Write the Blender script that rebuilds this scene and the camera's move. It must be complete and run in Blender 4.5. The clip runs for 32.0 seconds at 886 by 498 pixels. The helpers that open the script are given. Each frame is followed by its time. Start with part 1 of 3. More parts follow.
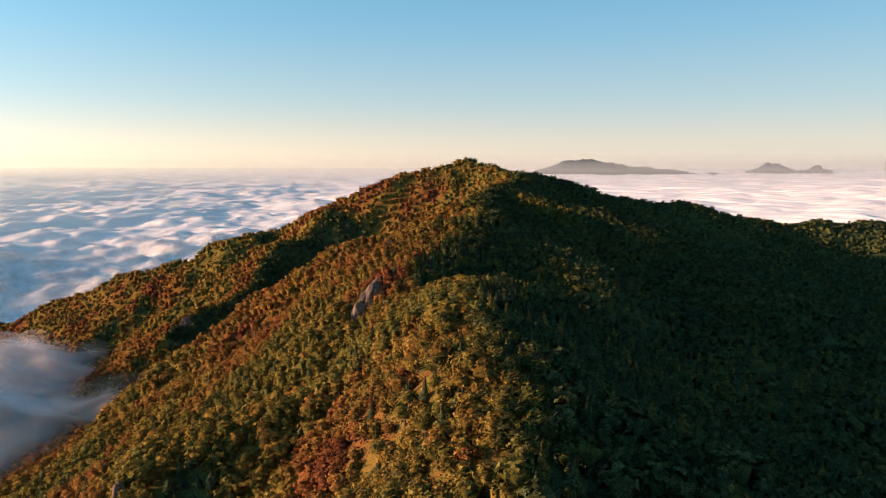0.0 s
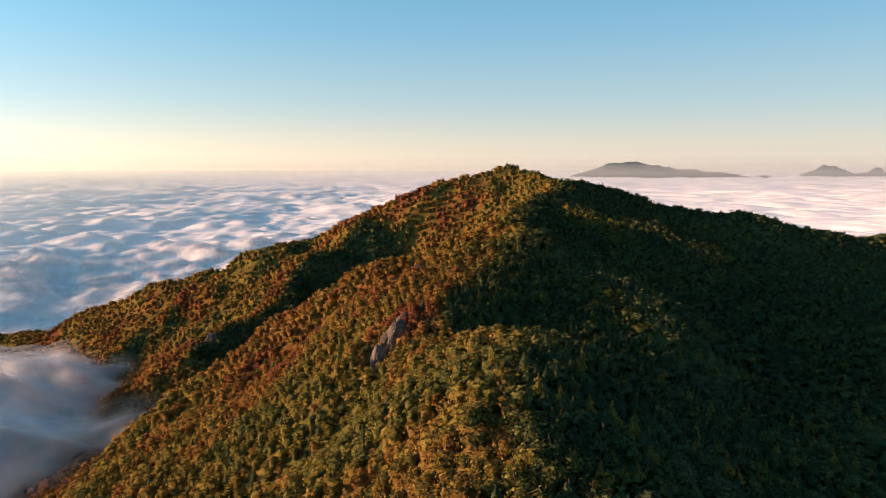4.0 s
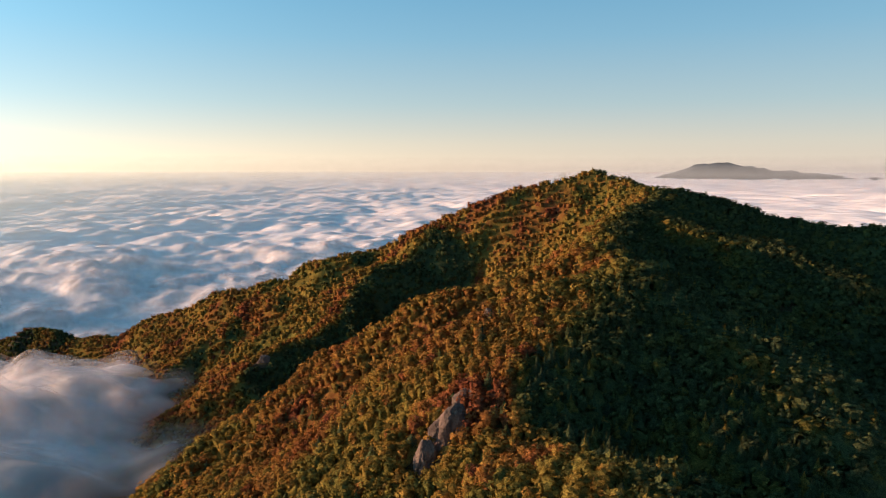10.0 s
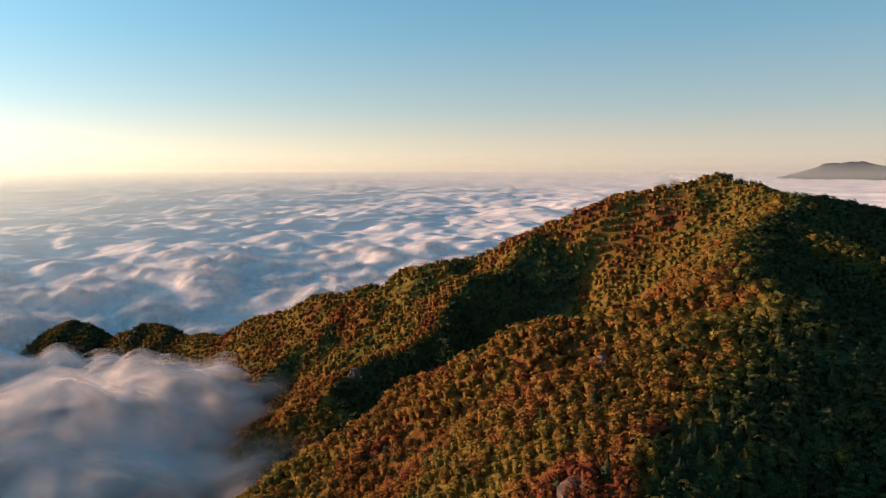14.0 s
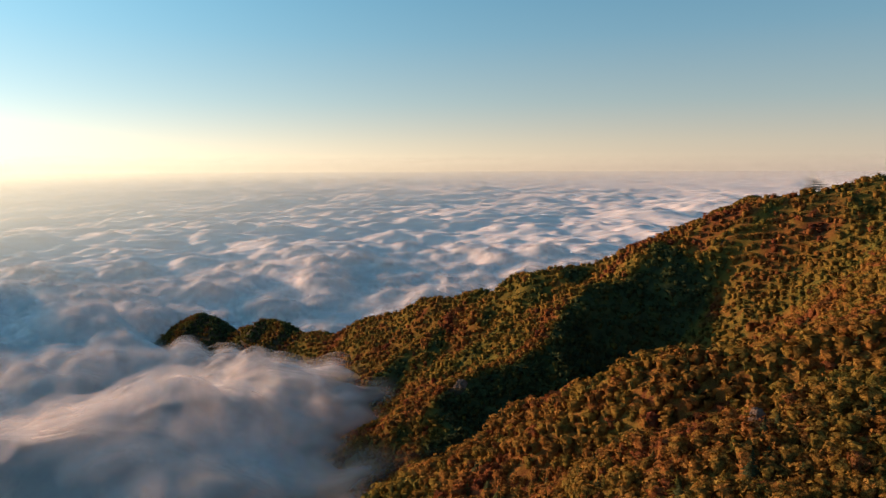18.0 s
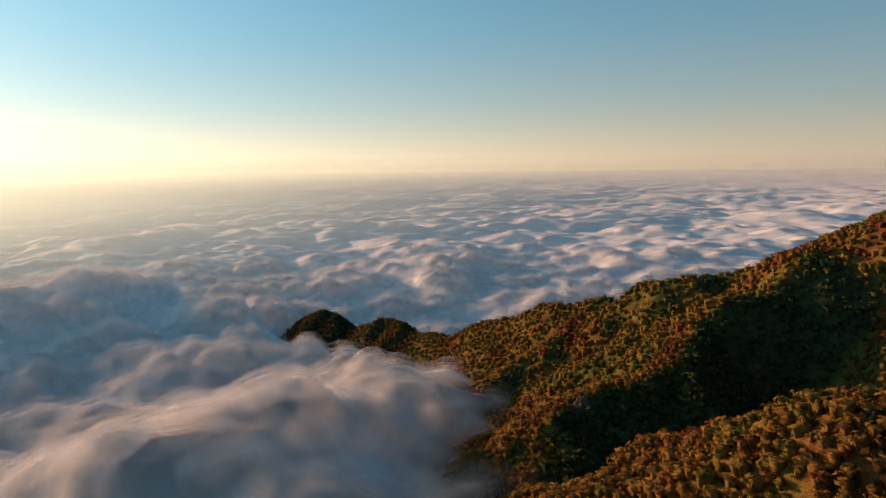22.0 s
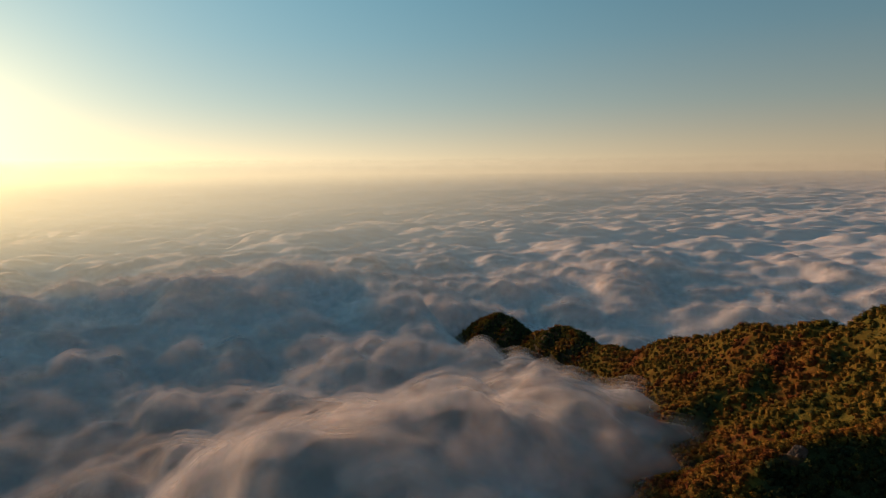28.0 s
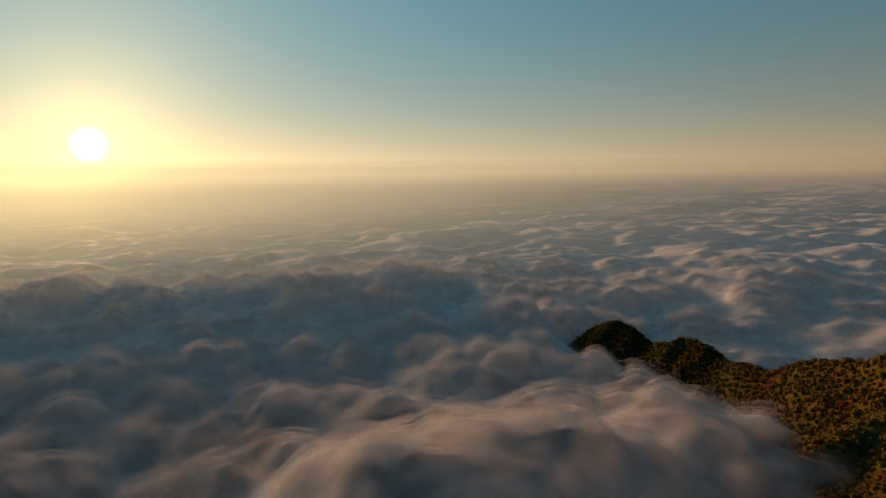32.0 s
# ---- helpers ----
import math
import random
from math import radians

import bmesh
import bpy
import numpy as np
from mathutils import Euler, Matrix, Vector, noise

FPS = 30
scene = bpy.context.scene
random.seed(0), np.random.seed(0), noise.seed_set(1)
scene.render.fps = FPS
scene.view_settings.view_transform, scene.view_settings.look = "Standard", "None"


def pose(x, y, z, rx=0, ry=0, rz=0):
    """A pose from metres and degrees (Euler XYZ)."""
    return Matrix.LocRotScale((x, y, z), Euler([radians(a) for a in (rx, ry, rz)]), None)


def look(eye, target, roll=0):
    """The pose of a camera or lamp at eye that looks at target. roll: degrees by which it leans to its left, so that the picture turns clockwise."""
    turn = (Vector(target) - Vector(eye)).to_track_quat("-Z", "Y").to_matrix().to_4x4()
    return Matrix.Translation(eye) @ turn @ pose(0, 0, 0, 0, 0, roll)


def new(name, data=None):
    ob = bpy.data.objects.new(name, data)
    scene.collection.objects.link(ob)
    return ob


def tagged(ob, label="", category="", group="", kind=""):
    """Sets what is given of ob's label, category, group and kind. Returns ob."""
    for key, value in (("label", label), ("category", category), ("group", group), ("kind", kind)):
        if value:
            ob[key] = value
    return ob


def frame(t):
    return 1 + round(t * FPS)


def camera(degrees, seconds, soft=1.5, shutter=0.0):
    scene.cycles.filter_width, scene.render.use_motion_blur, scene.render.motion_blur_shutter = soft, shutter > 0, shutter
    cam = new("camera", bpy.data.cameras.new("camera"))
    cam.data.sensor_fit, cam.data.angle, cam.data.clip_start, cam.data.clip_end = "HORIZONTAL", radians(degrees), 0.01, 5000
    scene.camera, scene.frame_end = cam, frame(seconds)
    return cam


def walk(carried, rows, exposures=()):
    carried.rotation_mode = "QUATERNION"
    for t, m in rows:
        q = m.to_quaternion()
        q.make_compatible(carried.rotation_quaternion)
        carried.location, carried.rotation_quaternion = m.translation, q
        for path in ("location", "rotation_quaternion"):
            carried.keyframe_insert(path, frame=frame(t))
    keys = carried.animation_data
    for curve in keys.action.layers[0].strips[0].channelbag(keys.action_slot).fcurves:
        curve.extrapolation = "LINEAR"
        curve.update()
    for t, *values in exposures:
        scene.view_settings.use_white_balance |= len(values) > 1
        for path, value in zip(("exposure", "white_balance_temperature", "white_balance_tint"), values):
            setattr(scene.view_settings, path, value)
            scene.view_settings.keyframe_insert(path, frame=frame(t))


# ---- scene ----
cam = camera(68.85, 32.0, soft=1.15)


def flown(x, y, z, yaw, pitch, roll):
    """A pose from a place and three angles: yaw to the left from +y, pitch up, roll to the left."""
    return Matrix.Translation((x, y, z)) @ pose(0, 0, 0, 0, 0, yaw) @ pose(0, 0, 0, 90 + pitch) @ pose(0, 0, 0, 0, 0, roll)


FLIGHT = (
    (0, -0.00, -0.00, 320.00, -0.01, -7.27, 0.12),
    (1, 0.50, 9.48, 321.66, -0.01, -7.23, 0.13),
    (2, 0.98, 18.85, 322.97, 0.72, -7.21, 0.12),
    (3, 1.31, 28.26, 324.20, 1.46, -7.17, 0.09),
    (4, 1.49, 37.79, 325.32, 3.63, -7.09, 0.06),
    (4.5, 1.50, 42.67, 325.80, 4.97, -7.04, 0.05),
    (6.5, 0.91, 62.93, 326.79, 5.69, -6.92, 0.03),
    (7, 0.55, 68.24, 327.23, 6.29, -6.92, 0.03),
    (8, -0.23, 78.97, 328.21, 7.47, -6.96, 0.05),
    (9, -1.24, 89.53, 329.18, 8.88, -7.02, 0.07),
    (10, -2.46, 99.57, 330.15, 10.45, -7.06, 0.06),
    (11, -3.92, 108.72, 331.20, 12.15, -7.08, 0.05),
    (11.5, -6.02, 118.23, 332.42, 14.48, -7.08, 0.03),
    (12, -6.79, 121.70, 332.70, 15.42, -7.09, 0.02),
    (13, -8.20, 128.05, 333.20, 17.41, -7.10, 0.00),
    (14, -9.74, 134.14, 333.88, 19.46, -7.12, -0.01),
    (14.5, -10.57, 137.13, 334.18, 20.51, -7.12, -0.01),
    (16.5, -14.76, 148.89, 335.19, 25.47, -7.15, -0.06),
    (17, -15.86, 151.72, 335.36, 26.81, -7.15, -0.10),
    (18, -18.10, 157.23, 335.69, 29.54, -7.15, -0.19),
    (19, -20.52, 162.44, 335.97, 32.26, -7.15, -0.29),
    (20, -23.27, 167.30, 336.24, 34.93, -7.16, -0.35),
    (21, -26.34, 171.86, 336.45, 37.63, -7.17, -0.43),
    (22, -29.89, 176.21, 336.66, 40.13, -7.15, -0.50),
    (23, -33.58, 180.52, 336.81, 42.84, -7.12, -0.56),
    (24, -37.31, 184.83, 336.84, 45.53, -7.11, -0.60),
    (25, -41.08, 189.13, 336.87, 48.21, -7.06, -0.61),
    (25.5, -43.01, 191.24, 336.85, 49.51, -7.04, -0.61),
    (27.5, -51.23, 199.39, 336.52, 54.80, -6.98, -0.55),
    (28, -53.32, 201.37, 336.46, 56.11, -6.97, -0.55),
    (29, -57.53, 205.33, 336.49, 58.66, -6.94, -0.55),
    (30, -61.87, 209.29, 336.86, 61.24, -6.92, -0.53),
    (31, -66.35, 213.16, 337.43, 63.90, -6.93, -0.51),
    (32, -70.95, 216.93, 338.11, 66.48, -6.96, -0.51),
)
# seconds, stops, kelvin and tint: the picture darkens and warms as the sun comes into view
EXPOSURES = ((0, 1.25, 6200, 10), (9, 1.12, 6200, 10), (16.5, 0.80, 6350, 10), (23, 0.42, 6700, 10), (28, -0.1, 7100, 10), (32, -0.56, 7500, 10))
walk(cam, [(t, flown(*p)) for t, *p in FLIGHT], EXPOSURES)

# ---- light ----
SUN_AZ, SUN_EL = -94.8, 10.5          # degrees: clockwise from +y, and up
SUN_WAY = Vector((math.sin(radians(SUN_AZ)) * math.cos(radians(SUN_EL)), math.cos(radians(SUN_AZ)) * math.cos(radians(SUN_EL)), math.sin(radians(SUN_EL))))

def sky_colour(nodes, links, way, glows):
    """The colour of the clear sky towards a direction: a ramp with the height over the horizon, and the sun's warm glow."""
    def maths(op, a, b=0.0, clamp=False):
        n = nodes.new("ShaderNodeMath")
        n.operation, n.use_clamp = op, clamp
        for k, v in enumerate((a, b)):
            if hasattr(v, "is_output"):
                links.new(v, n.inputs[k])
            else:
                n.inputs[k].default_value = v
        return n.outputs[0]

    def scaled(colour, factor):
        n = nodes.new("ShaderNodeVectorMath")
        n.operation = "SCALE"
        n.inputs[0].default_value = colour
        links.new(factor, n.inputs["Scale"])
        return n.outputs[0]

    def added(a, b):
        n = nodes.new("ShaderNodeVectorMath")
        n.operation = "ADD"
        links.new(a, n.inputs[0]), links.new(b, n.inputs[1])
        return n.outputs[0]

    split, dot = nodes.new("ShaderNodeSeparateXYZ"), nodes.new("ShaderNodeVectorMath")
    dot.operation = "DOT_PRODUCT"
    dot.inputs[1].default_value = DISC_WAY
    links.new(way, split.inputs[0]), links.new(way, dot.inputs[0])
    up = maths("DIVIDE", maths("ARCSINE", split.outputs[2]), radians(90), True)
    r = nodes.new("ShaderNodeValToRGB")
    for k, (deg, c) in enumerate(SKY_RAMP):
        e = r.color_ramp.elements[k] if k < 2 else r.color_ramp.elements.new(0.5)
        e.position, e.color = deg / 90, (*c, 1)
    links.new(up, r.inputs[0])
    off = maths("MULTIPLY", maths("ARCCOSINE", maths("MINIMUM", dot.outputs["Value"], 0.999999)), 180 / math.pi)
    total = r.outputs[0]
    for width, power, colour, low in glows:             # a low glow hugs the horizon
        g = maths("EXPONENT", maths("MULTIPLY", maths("POWER", maths("DIVIDE", off, width), power), -1.0))
        if low:
            g = maths("MULTIPLY", g, maths("EXPONENT", maths("MULTIPLY", up, -90.0 / low)))
        total = added(total, scaled(colour, g))
    return total


DISC_WAY = (math.sin(radians(-94.8)) * math.cos(radians(2.2)), math.cos(radians(-94.8)) * math.cos(radians(2.2)), math.sin(radians(2.2)))
SKY_POWER = 0.4
SKY_RAMP = ((0.0, (0.72, 0.58, 0.50)), (2.2, (0.66, 0.60, 0.52)), (5.5, (0.44, 0.56, 0.58)), (11.0, (0.25, 0.48, 0.62)), (22.0, (0.055, 0.31, 0.55)),
            (40.0, (0.05, 0.14, 0.25)), (90.0, (0.05, 0.10, 0.165)))
GLOWS = ((46.0, 2.0, (0.22, 0.72, 1.0), 0), (20.0, 1.4, (0.50, 0.30, 0.04), 0), (50.0, 1.4, (2.6, 1.55, 0.30), 3.4), (5.0, 1.0, (3.0, 2.3, 0.8), 0), (1.1, 4.0, (9.0, 8.0, 6.0), 0))

scene.cycles.transparent_max_bounces = 24
world = bpy.data.worlds.new("sky")
scene.world = world
world.use_nodes = True
wn, wl = world.node_tree.nodes, world.node_tree.links
sky = wn.new("ShaderNodeTexSky")
sky.sky_type = "NISHITA"
sky.sun_disc = False
sky.sun_elevation, sky.sun_rotation = radians(SUN_EL), radians(SUN_AZ)
sky.altitude, sky.air_density, sky.dust_density, sky.ozone_density = 300, 1.0, 0.4, 2.0
wn["Background"].inputs["Strength"].default_value = 0.012
wl.new(sky.outputs[0], wn["Background"].inputs["Color"])
clear, both, way = wn.new("ShaderNodeBackground"), wn.new("ShaderNodeAddShader"), wn.new("ShaderNodeTexCoord")
wl.new(sky_colour(wn, wl, way.outputs["Generated"], GLOWS), clear.inputs["Color"])
clear.inputs["Strength"].default_value = SKY_POWER
wl.new(wn["Background"].outputs[0], both.inputs[0]), wl.new(clear.outputs[0], both.inputs[1])
wl.new(both.outputs[0], wn["World Output"].inputs["Surface"])

lamp = bpy.data.lights.new("sun", "SUN")
lamp.energy, lamp.angle, lamp.color = 4.5, radians(1.0), (1.0, 0.55, 0.31)
new("sun", lamp).matrix_basis = look((0, 0, 900), Vector((0, 0, 900)) - SUN_WAY)


# ---- noise on arrays ----
def hashed(ix, iy, seed):
    h = (ix.astype(np.int64) * 374761393 + iy.astype(np.int64) * 668265263 + seed * 974711) & 0x7FFFFFFF
    h = ((h ^ (h >> 13)) * 1274126177) & 0x7FFFFFFF
    return (h ^ (h >> 16)) & 0x7FFFFFFF


def perlin(x, y, seed=0):
    """Gradient noise in about -1 to 1."""
    fx, fy = np.floor(x), np.floor(y)
    u, v = x - fx, y - fy
    su, sv = u * u * u * (u * (u * 6 - 15) + 10), v * v * v * (v * (v * 6 - 15) + 10)
    total = 0
    for i in (0, 1):
        for j in (0, 1):
            a = hashed(fx + i, fy + j, seed) * (2 * math.pi / 0x7FFFFFFF)
            dot = np.cos(a) * (u - i) + np.sin(a) * (v - j)
            total = total + dot * (su if i else 1 - su) * (sv if j else 1 - sv)
    return total * 1.5


def fbm(x, y, seed=0, octaves=4, gain=0.5):
    total, amp = 0, 1.0
    for k in range(octaves):
        total = total + amp * perlin(x * 2**k, y * 2**k, seed + 17 * k)
        amp *= gain
    return total


def puffs(x, y, seed=0):
    """Rounded heaps side by side, 0 between them and up to 1 on top."""
    fx, fy = np.floor(x), np.floor(y)
    total = 0
    for i in (-1, 0, 1):
        for j in (-1, 0, 1):
            cx, cy = fx + i, fy + j
            px, py = cx + hashed(cx, cy, seed) / 0x7FFFFFFF, cy + hashed(cx, cy, seed + 7) / 0x7FFFFFFF
            total = total + np.exp(-11 * ((x - px) ** 2 + (y - py) ** 2))
    return np.clip(1 + np.log(total + 1e-9) / 11 * 1.5, -0.3, 1.3)


def smooth(a, b, x):
    t = np.clip((x - a) / (b - a), 0, 1)
    return t * t * (3 - 2 * t)


# ---- materials ----
def material(name):
    m = bpy.data.materials.new(name)
    m.use_nodes = True
    m.node_tree.nodes.clear()
    return m, m.node_tree.nodes, m.node_tree.links


def ramp(nodes, stops):
    r = nodes.new("ShaderNodeValToRGB")
    while len(r.color_ramp.elements) < len(stops):
        r.color_ramp.elements.new(0.5)
    for e, (p, c) in zip(r.color_ramp.elements, stops):
        e.position, e.color = p, (*c, 1)
    return r


def maths(nodes, links, op, a, b, clamp=False):
    n = nodes.new("ShaderNodeMath")
    n.operation, n.use_clamp = op, clamp
    for k, v in enumerate((a, b)):
        if hasattr(v, "is_output"):
            links.new(v, n.inputs[k])
        else:
            n.inputs[k].default_value = v
    return n.outputs[0]


def noise_node(nodes, links, scale, detail=4, rough=0.55, coords="Object"):
    tc = nodes.new("ShaderNodeTexCoord")
    n = nodes.new("ShaderNodeTexNoise")
    n.inputs["Scale"].default_value, n.inputs["Detail"].default_value, n.inputs["Roughness"].default_value = scale, detail, rough
    links.new(tc.outputs[coords], n.inputs["Vector"])
    return n.outputs["Fac"]


def leaf_material():
    """Small leaves in sprays with gaps, lit by the rounded form of their crown."""
    m, n, l = material("autumn_leaves")
    tint, face = n.new("ShaderNodeAttribute"), n.new("ShaderNodeAttribute")
    tint.attribute_name, face.attribute_name = "tint", "outward"
    info, shade, solid = n.new("ShaderNodeObjectInfo"), n.new("ShaderNodeAttribute"), n.new("ShaderNodeAttribute")
    shade.attribute_name, solid.attribute_name = "shade", "solid"
    coarse, fine = noise_node(n, l, 1.1, 3, 0.7), noise_node(n, l, 4.0, 2, 0.7)
    fac = maths(n, l, "ADD", tint.outputs["Fac"], maths(n, l, "MULTIPLY", maths(n, l, "SUBTRACT", coarse, 0.5), 0.30))
    fac = maths(n, l, "ADD", fac, maths(n, l, "MULTIPLY", maths(n, l, "SUBTRACT", info.outputs["Random"], 0.5), 0.10))
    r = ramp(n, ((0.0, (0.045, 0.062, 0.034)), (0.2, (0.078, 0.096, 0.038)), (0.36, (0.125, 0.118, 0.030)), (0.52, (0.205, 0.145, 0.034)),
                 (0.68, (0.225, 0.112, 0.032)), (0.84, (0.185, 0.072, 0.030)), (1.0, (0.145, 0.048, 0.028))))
    l.new(fac, r.inputs[0])
    val = n.new("ShaderNodeHueSaturation")
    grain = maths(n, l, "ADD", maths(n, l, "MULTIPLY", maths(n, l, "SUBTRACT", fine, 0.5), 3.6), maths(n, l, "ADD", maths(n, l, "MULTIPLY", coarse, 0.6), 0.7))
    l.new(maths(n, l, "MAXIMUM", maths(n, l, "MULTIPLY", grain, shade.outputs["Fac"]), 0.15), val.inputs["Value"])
    l.new(r.outputs[0], val.inputs["Color"])
    turn = n.new("ShaderNodeVectorTransform")
    turn.vector_type, turn.convert_from, turn.convert_to = "NORMAL", "OBJECT", "WORLD"
    l.new(face.outputs["Vector"], turn.inputs[0])
    b = n.new("ShaderNodeBsdfDiffuse")
    l.new(val.outputs[0], b.inputs["Color"])
    t = n.new("ShaderNodeBsdfTranslucent")
    l.new(val.outputs[0], t.inputs["Color"])
    l.new(turn.outputs[0], b.inputs["Normal"]), l.new(turn.outputs[0], t.inputs["Normal"])
    mix, cut, clear, out = n.new("ShaderNodeMixShader"), n.new("ShaderNodeMixShader"), n.new("ShaderNodeBsdfTransparent"), n.new("ShaderNodeOutputMaterial")
    mix.inputs[0].default_value = 0.22
    l.new(b.outputs[0], mix.inputs[1]), l.new(t.outputs[0], mix.inputs[2])
    l.new(maths(n, l, "MAXIMUM", maths(n, l, "GREATER_THAN", noise_node(n, l, 6.0, 2, 0.6), 0.46), solid.outputs["Fac"]), cut.inputs[0])
    l.new(clear.outputs[0], cut.inputs[1]), l.new(mix.outputs[0], cut.inputs[2]), l.new(cut.outputs[0], out.inputs[0])
    return m


def plain_material(name, stops, scale, roughness=0.9, bump=0.0, fine=6.0):
    """Two scales of noise between colours, with relief."""
    m, n, l = material(name)
    a, c = noise_node(n, l, scale, 5), noise_node(n, l, scale * fine, 6, 0.65)
    r = ramp(n, stops)
    l.new(maths(n, l, "ADD", maths(n, l, "MULTIPLY", a, 0.6), maths(n, l, "MULTIPLY", c, 0.4)), r.inputs[0])
    b, out = n.new("ShaderNodeBsdfPrincipled"), n.new("ShaderNodeOutputMaterial")
    b.inputs["Roughness"].default_value = roughness
    b.inputs["Specular IOR Level"].default_value = 0.2
    l.new(r.outputs[0], b.inputs["Base Color"])
    if bump:
        k = n.new("ShaderNodeBump")
        k.inputs["Strength"].default_value, k.inputs["Distance"].default_value = 0.8, bump
        l.new(c, k.inputs["Height"])
        l.new(k.outputs[0], b.inputs["Normal"])
    l.new(b.outputs[0], out.inputs[0])
    return m


LEAVES = leaf_material()
# paleness of sunlit haze put into the base colour of a far hill
HAZE_LIT_WOOD = plain_material("haze_lit_woods", ((0.3, (0.13, 0.10, 0.075)), (0.7, (0.20, 0.155, 0.115))), 0.02)
BARK = plain_material("bark", ((0.3, (0.05, 0.038, 0.028)), (0.7, (0.13, 0.10, 0.075))), 1.5, bump=0.04)
SOIL = plain_material("undergrowth", ((0.3, (0.030, 0.030, 0.014)), (0.5, (0.055, 0.040, 0.018)), (0.7, (0.080, 0.045, 0.020))), 0.08, bump=0.8, fine=18)
ROCK = plain_material("weathered_rock", ((0.3, (0.030, 0.026, 0.023)), (0.5, (0.14, 0.104, 0.082)), (0.72, (0.25, 0.185, 0.145))), 0.35, 0.9, bump=0.6)
# the blue of the air in between is painted into these far woods
HAZE_BLUE_WOOD = plain_material("haze_blue_woods", ((0.3, (0.020, 0.034, 0.050)), (0.7, (0.036, 0.056, 0.080))), 0.02)


def cloud_material(name, dense):
    """White mist. The dense body scatters light through its tops; a loose shell is torn into wisps."""
    m, n, l = material(name)
    thick, clear, cut, out = n.new("ShaderNodeAttribute"), n.new("ShaderNodeBsdfTransparent"), n.new("ShaderNodeMixShader"), n.new("ShaderNodeOutputMaterial")
    thick.attribute_name = "thickness"
    b, t, loose = n.new("ShaderNodeBsdfDiffuse"), n.new("ShaderNodeBsdfTranslucent"), n.new("ShaderNodeMixShader")
    facing = n.new("ShaderNodeCombineXYZ")
    for k in range(3):
        facing.inputs[k].default_value = SUN_WAY[k]
    for c in (b, t):
        c.inputs["Color"].default_value = (0.93, 0.91, 0.895, 1)
        if dense:                          # droplets scatter to all sides, whichever way the sheet lies
            l.new(facing.outputs[0], c.inputs["Normal"])
    loose.inputs[0].default_value = 0.5
    l.new(b.outputs[0], loose.inputs[1]), l.new(t.outputs[0], loose.inputs[2])
    if dense:
        p = n.new("ShaderNodeBsdfPrincipled")
        p.subsurface_method = "BURLEY"
        p.inputs["Base Color"].default_value = (0.93, 0.91, 0.895, 1)
        p.inputs["Roughness"].default_value, p.inputs["Specular IOR Level"].default_value = 1.0, 0.0
        p.inputs["Subsurface Weight"].default_value, p.inputs["Subsurface Scale"].default_value = 1.0, 20.0
        p.inputs["Subsurface Radius"].default_value = (1.0, 0.8, 0.7)
        curl = n.new("ShaderNodeBump")
        curl.inputs["Strength"].default_value, curl.inputs["Distance"].default_value = 0.35, 6.0
        l.new(noise_node(n, l, 0.035, 4, 0.55), curl.inputs["Height"])
        l.new(curl.outputs[0], p.inputs["Normal"])
        soft = n.new("ShaderNodeMixShader")
        share_loose = n.new("ShaderNodeAttribute")
        share_loose.attribute_name = "loose"
        l.new(share_loose.outputs["Fac"], soft.inputs[0])
        l.new(p.outputs[0], soft.inputs[1]), l.new(loose.outputs[0], soft.inputs[2])
        sheen, ahead, share_ahead = n.new("ShaderNodeBsdfGlossy"), n.new("ShaderNodeMixShader"), n.new("ShaderNodeAttribute")      # low light is scattered forwards over the tops
        sheen.inputs["Color"].default_value, sheen.inputs["Roughness"].default_value = (0.95, 0.93, 0.915, 1), 0.78
        share_ahead.attribute_name = "forward"
        l.new(share_ahead.outputs["Fac"], ahead.inputs[0])
        l.new(soft.outputs[0], ahead.inputs[1]), l.new(sheen.outputs[0], ahead.inputs[2])
        surface, share = ahead.outputs[0], thick.outputs["Fac"]
    else:
        wisp = maths(n, l, "MULTIPLY", maths(n, l, "SUBTRACT", noise_node(n, l, 0.03, 5, 0.6), 0.40), 4.0, True)
        surface, share = loose.outputs[0], maths(n, l, "MULTIPLY", thick.outputs["Fac"], wisp)
    l.new(share, cut.inputs[0])
    l.new(clear.outputs[0], cut.inputs[1]), l.new(surface, cut.inputs[2]), l.new(cut.outputs[0], out.inputs[0])
    return m


CLOUD, WISPS = cloud_material("cloud", True), cloud_material("loose_mist", False)


# ---- meshes from arrays ----
def mesh_of(name, verts, faces, mat, smoothed=False, floats=None):
    """A mesh from an array of places and one of faces (three or four corners each)."""
    me = bpy.data.meshes.new(name)
    n, k = faces.shape
    me.vertices.add(len(verts))
    me.vertices.foreach_set("co", np.ascontiguousarray(verts, np.float32).ravel())
    me.loops.add(n * k)
    me.loops.foreach_set("vertex_index", np.ascontiguousarray(faces, np.int32).ravel())
    me.polygons.add(n)
    me.polygons.foreach_set("loop_start", np.arange(0, n * k, k, dtype=np.int32))
    if smoothed:
        me.polygons.foreach_set("use_smooth", np.ones(n, bool))
    for key, values in (floats or {}).items():
        kind, slot = ("FLOAT_VECTOR", "vector") if np.ndim(values) > 1 else ("FLOAT", "value")
        me.attributes.new(key, kind, "POINT").data.foreach_set(slot, np.ascontiguousarray(values, np.float32).ravel())
    me.materials.append(mat)
    me.update()
    me.validate()
    return me


def grid_faces(nu, nv, wrap=False):
    i, j = np.meshgrid(np.arange(nu - (0 if wrap else 1)), np.arange(nv - 1), indexing="ij")
    i2 = (i + 1) % nu
    return np.stack([i * nv + j, i2 * nv + j, i2 * nv + j + 1, i * nv + j + 1], -1).reshape(-1, 4)


